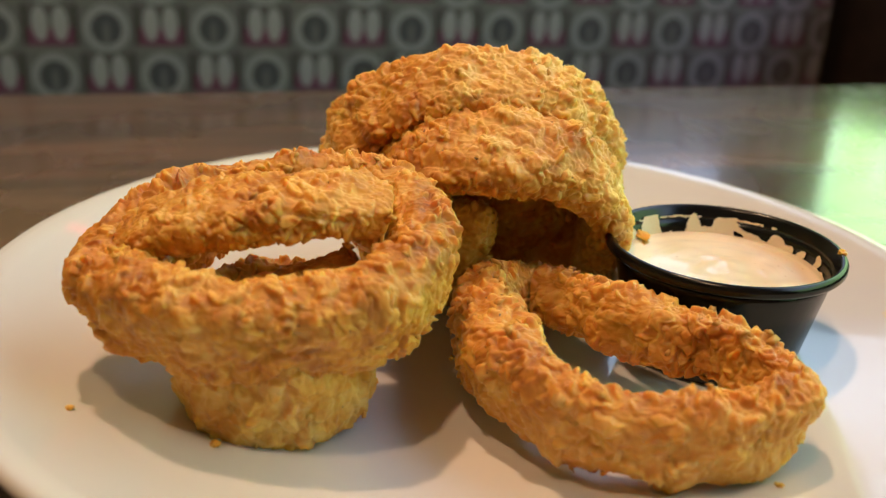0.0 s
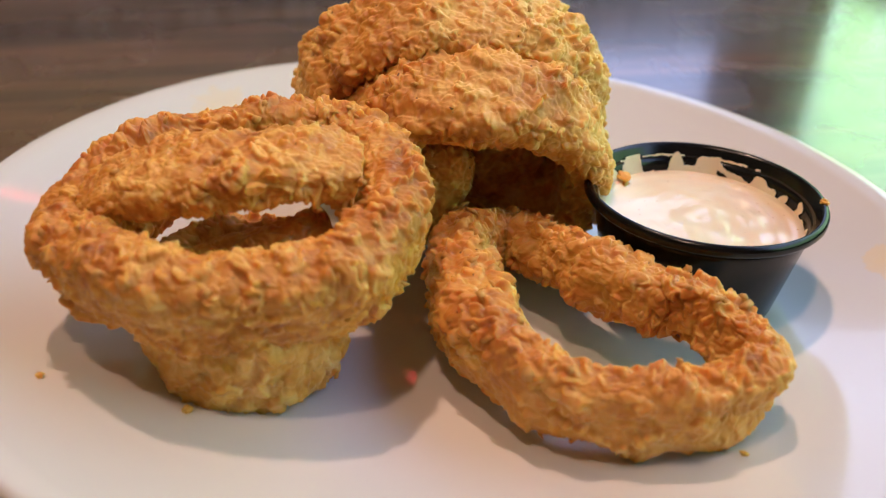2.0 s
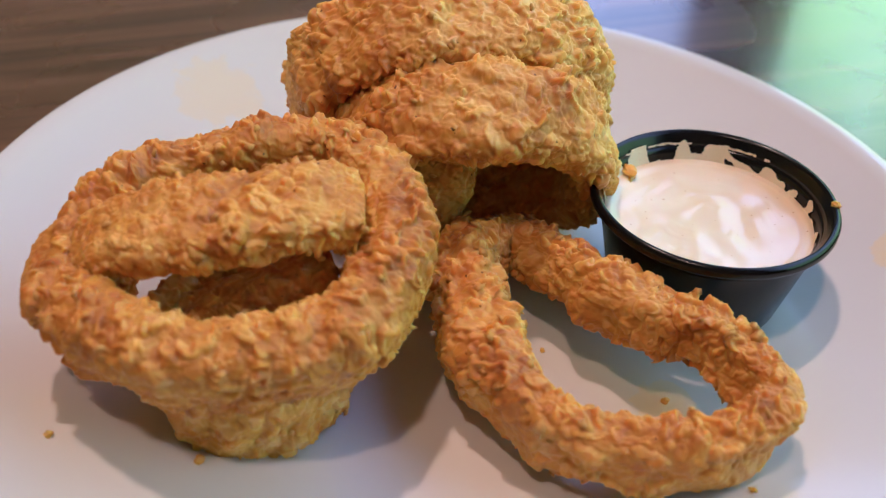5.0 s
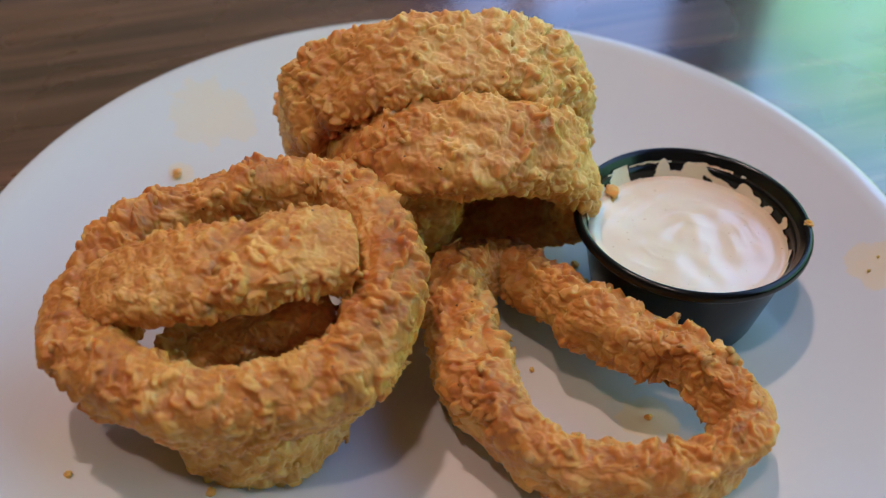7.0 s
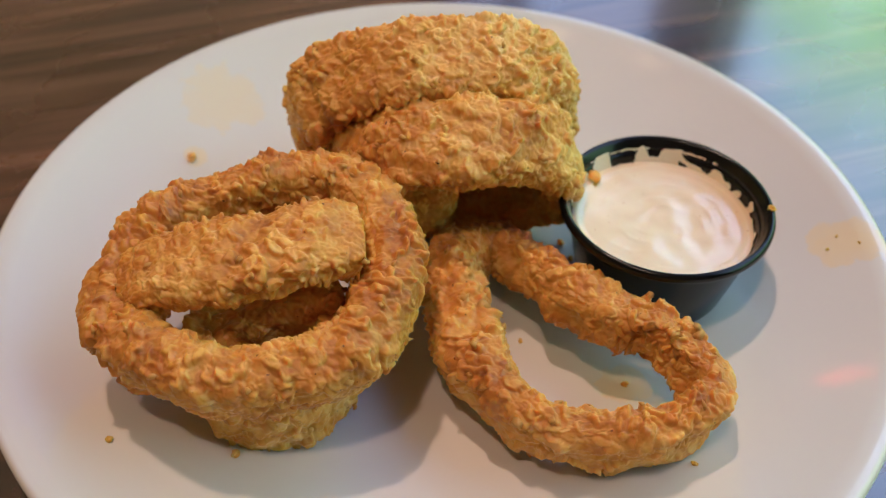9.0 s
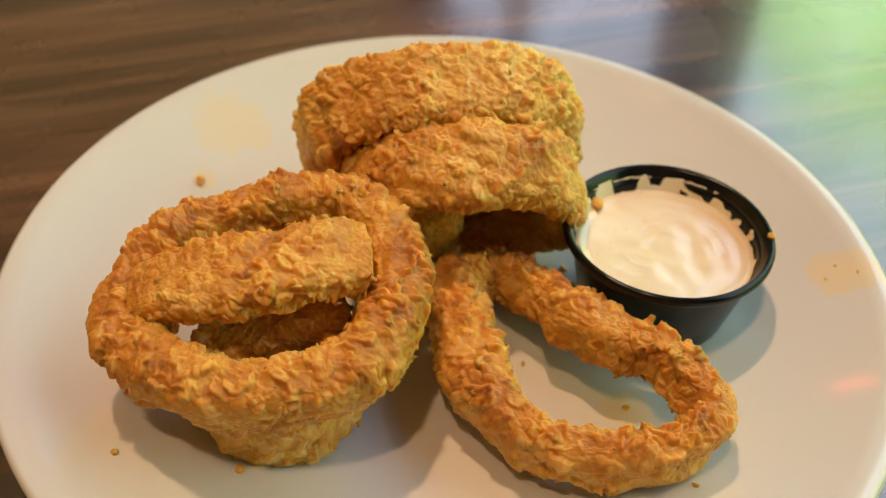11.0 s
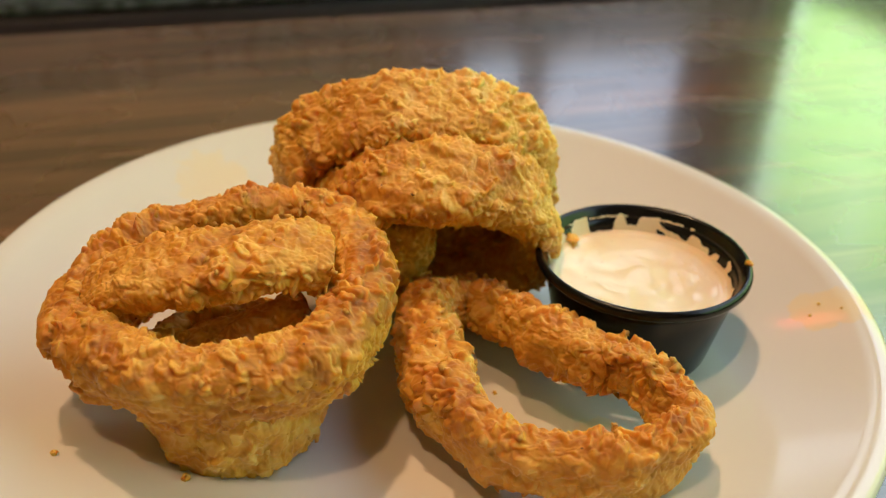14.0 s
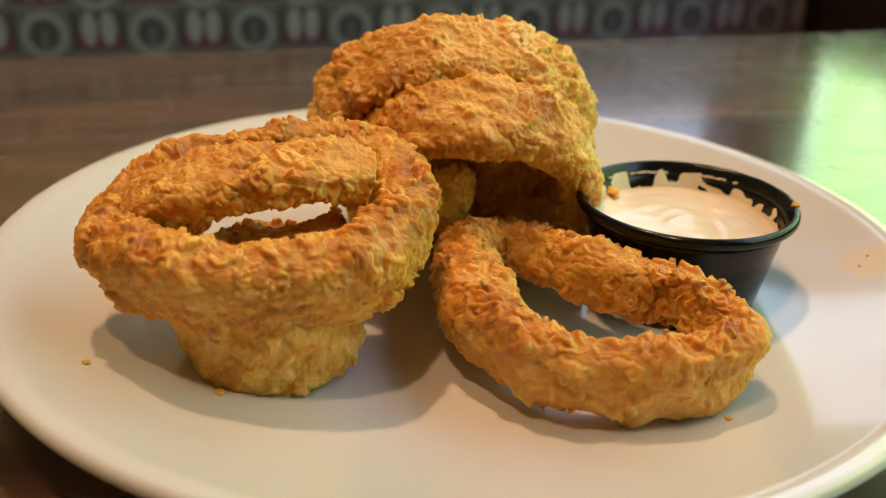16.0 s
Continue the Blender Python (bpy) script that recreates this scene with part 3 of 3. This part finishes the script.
# ---- onion rings ----
# tilted ring over the smaller one
A = [(-0.0895, -0.033, 0.050, 0.026, 0.0165), (-0.085, -0.012, 0.056, 0.026, 0.015), (-0.071, 0.002, 0.060, 0.022, 0.015), (-0.053, 0.012, 0.062, 0.020, 0.014),
     (-0.034, 0.015, 0.062, 0.020, 0.015), (-0.018, 0.003, 0.060, 0.022, 0.017), (-0.012, -0.016, 0.056, 0.026, 0.018), (-0.015, -0.034, 0.053, 0.026, 0.018),
     (-0.027, -0.048, 0.052, 0.026, 0.017), (-0.046, -0.055, 0.051, 0.026, 0.017), (-0.064, -0.054, 0.051, 0.026, 0.017), (-0.080, -0.046, 0.051, 0.028, 0.017)]
onion_ring("large golden breaded onion ring tilted on a smaller ring", A, (0.05, -0.16, 1), 0.28, 11, 0.9, singles=60, toast=0.04)
B, ax = tilted_loop((-0.0455, -0.0295, 0.0240), (1, 0.1, 0), (-0.1, 1, 0.12), 0.0182, 0.0176, 0, 360, 10, 0.030, 0.012)
onion_ring("small pale golden breaded onion ring under a larger one", B, ax, -0.02, 23, 0.7, singles=20, toast=-0.12)
C = [(-0.0805, -0.0385, 0.0455, 0.022, 0.0115), (-0.0710, -0.0395, 0.0515, 0.024, 0.0125), (-0.0585, -0.0390, 0.0555, 0.025, 0.0125), (-0.0440, -0.0355, 0.0580, 0.025, 0.0125),
     (-0.0300, -0.0270, 0.0580, 0.024, 0.0125), (-0.0205, -0.0190, 0.0550, 0.021, 0.0125)]
onion_ring("broken breaded onion arc nested inside a ring", C, (0.36, -0.92, -0.10), 0.0, 37, 0.85, closed=False, singles=30, toast=0.0, ends=8.0)
H = [(-0.0640, -0.0360, 0.0370, 0.014, 0.010), (-0.0575, -0.0310, 0.0405, 0.016, 0.012), (-0.0490, -0.0265, 0.0425, 0.017, 0.013), (-0.0390, -0.0210, 0.0445, 0.018, 0.013), (-0.0290, -0.0140, 0.0475, 0.019, 0.012)]
onion_ring("short deep golden breaded onion piece resting inside a ring", H, (0.05, -0.16, 1), 0.1, 43, 0.7, closed=False, singles=15, toast=0.02)
# two rings that lean on one another
D, ax = tilted_loop((-0.0185, 0.0675, 0.0455), (0.934, 0.330, 0), (0.15, -0.52, 0.84), 0.0410, 0.0385, 0, 360, 12, 0.0265, 0.014)
onion_ring("large breaded onion ring leaning upright on another", D, ax, 0.0, 41, 1.0, singles=60, toast=0.06)
E, ax = tilted_loop((-0.0065, 0.0440, 0.0375), (0.95, 0.300, 0), (0.12, -0.50, 0.85), 0.0345, 0.0315, 0, 360, 12, 0.027, 0.013)
onion_ring("breaded onion ring propped upright before a larger one", E, ax, 0.0, 53, 0.95, singles=50, toast=0.02)
# solid filler, added so that no light comes through from behind the rings
G, ax = tilted_loop((-0.0140, 0.0620, 0.0365), (0.95, 0.300, 0), (0.12, -0.45, 0.88), 0.0145, 0.0135, 0, 360, 10, 0.022, 0.0285)
onion_ring("solid breaded filler blocking light inside a leaning ring", G, ax, 0.0, 59, 0.9, singles=12, toast=0.1)
J = [(-0.0270, 0.0330, 0.0420, 0.016, 0.011), (-0.0190, 0.0330, 0.0470, 0.022, 0.012), (-0.0105, 0.0340, 0.0470, 0.022, 0.012), (-0.0050, 0.0380, 0.0430, 0.016, 0.010)]
onion_ring("golden breaded onion flap curling out of a leaning ring", J, (0.1, 0.15, 1), 0.1, 61, 0.8, closed=False, singles=15, toast=-0.05, ends=14.0)
# long ring lying down
F = [(-0.003, 0.008, 0.033, 0.020, 0.017), (0.006, -0.013, 0.033, 0.020, 0.0210), (0.0140, -0.0265, 0.034, 0.021, 0.0165), (0.029, -0.039, 0.034, 0.021, 0.0115),
     (0.050, -0.041, 0.034, 0.021, 0.0115), (0.067, -0.034, 0.035, 0.022, 0.0125), (0.076, -0.021, 0.036, 0.020, 0.0125), (0.068, -0.008, 0.037, 0.016, 0.013),
     (0.056, 0.000, 0.037, 0.0145, 0.0125), (0.043, 0.0035, 0.0375, 0.016, 0.016), (0.025, 0.017, 0.035, 0.015, 0.013), (0.010, 0.029, 0.032, 0.016, 0.014), (-0.002, 0.022, 0.033, 0.020, 0.016)]
onion_ring("long breaded onion ring lying flat on the plate", F, (0, 0, 1), 0.22, 67, 0.9, lumpy=1.2, mats=(FRIED_DARK, FLAKE_DARK), singles=110, chunk=1.25, toast=0.0)


# ---- crumbs ----
def crumb(x, y, z, size, seed, label):
    r = np.random.RandomState(seed)
    bm = bmesh.new()
    bmesh.ops.create_icosphere(bm, subdivisions=2, radius=size)
    stretch = r.uniform(0.6, 1.3, 3)
    for v in bm.verts:
        k = 1 + 0.75 * noise.noise(v.co * (1.5 / size) + Vector((seed, 0, 0)))
        v.co = Vector((v.co.x * stretch[0], v.co.y * stretch[1], v.co.z * stretch[2] * 0.6)) * k
    ob = part("crumb", bm, FRIED)
    ob.location = (x, y, z + size * 0.4)
    ob.rotation_euler = (0, 0, r.uniform(0, 6))
    return tagged(ob, label, "crumb", "loose crumbs")


FALLEN = "golden breadcrumb fallen on the white plate"
for i, (x, y, size) in enumerate(((-0.106, 0.0615, 0.0022), (-0.082, -0.060, 0.0011), (-0.050, -0.054, 0.0013), (0.0215, 0.004, 0.0010), (0.054, -0.007, 0.0013), (0.030, 0.050, 0.0017), (0.034, 0.043, 0.0012),
                                   (0.073, -0.035, 0.0009), (0.118, 0.055, 0.0007), (0.115, 0.050, 0.0006), (0.124, 0.051, 0.0006), (-0.010, 0.010, 0.0011))):
    crumb(x, y, plate_z(x, y), size, 100 + i, FALLEN)
crumb(0.0375, 0.0555, PZ + 0.0265, 0.0021, 131, "golden breadcrumb stuck inside the sauce cup wall")
crumb(0.0385, 0.0545, PZ + 0.0240, 0.0018, 132, "golden breadcrumb stuck inside the sauce cup wall")
crumb(0.074, 0.064, PZ + 0.0250, 0.0011, 133, "brown breadcrumb floating on the pink sauce")
crumb(0.0918, 0.0425, PZ + CH, 0.0012, 134, "golden breadcrumb stuck on the black cup rim")
fleck = crumb(-0.090, 0.251, 0.0, 0.0036, 140, "pale bread crumb lying on the dark table")
fleck.data.materials[0] = WHITE
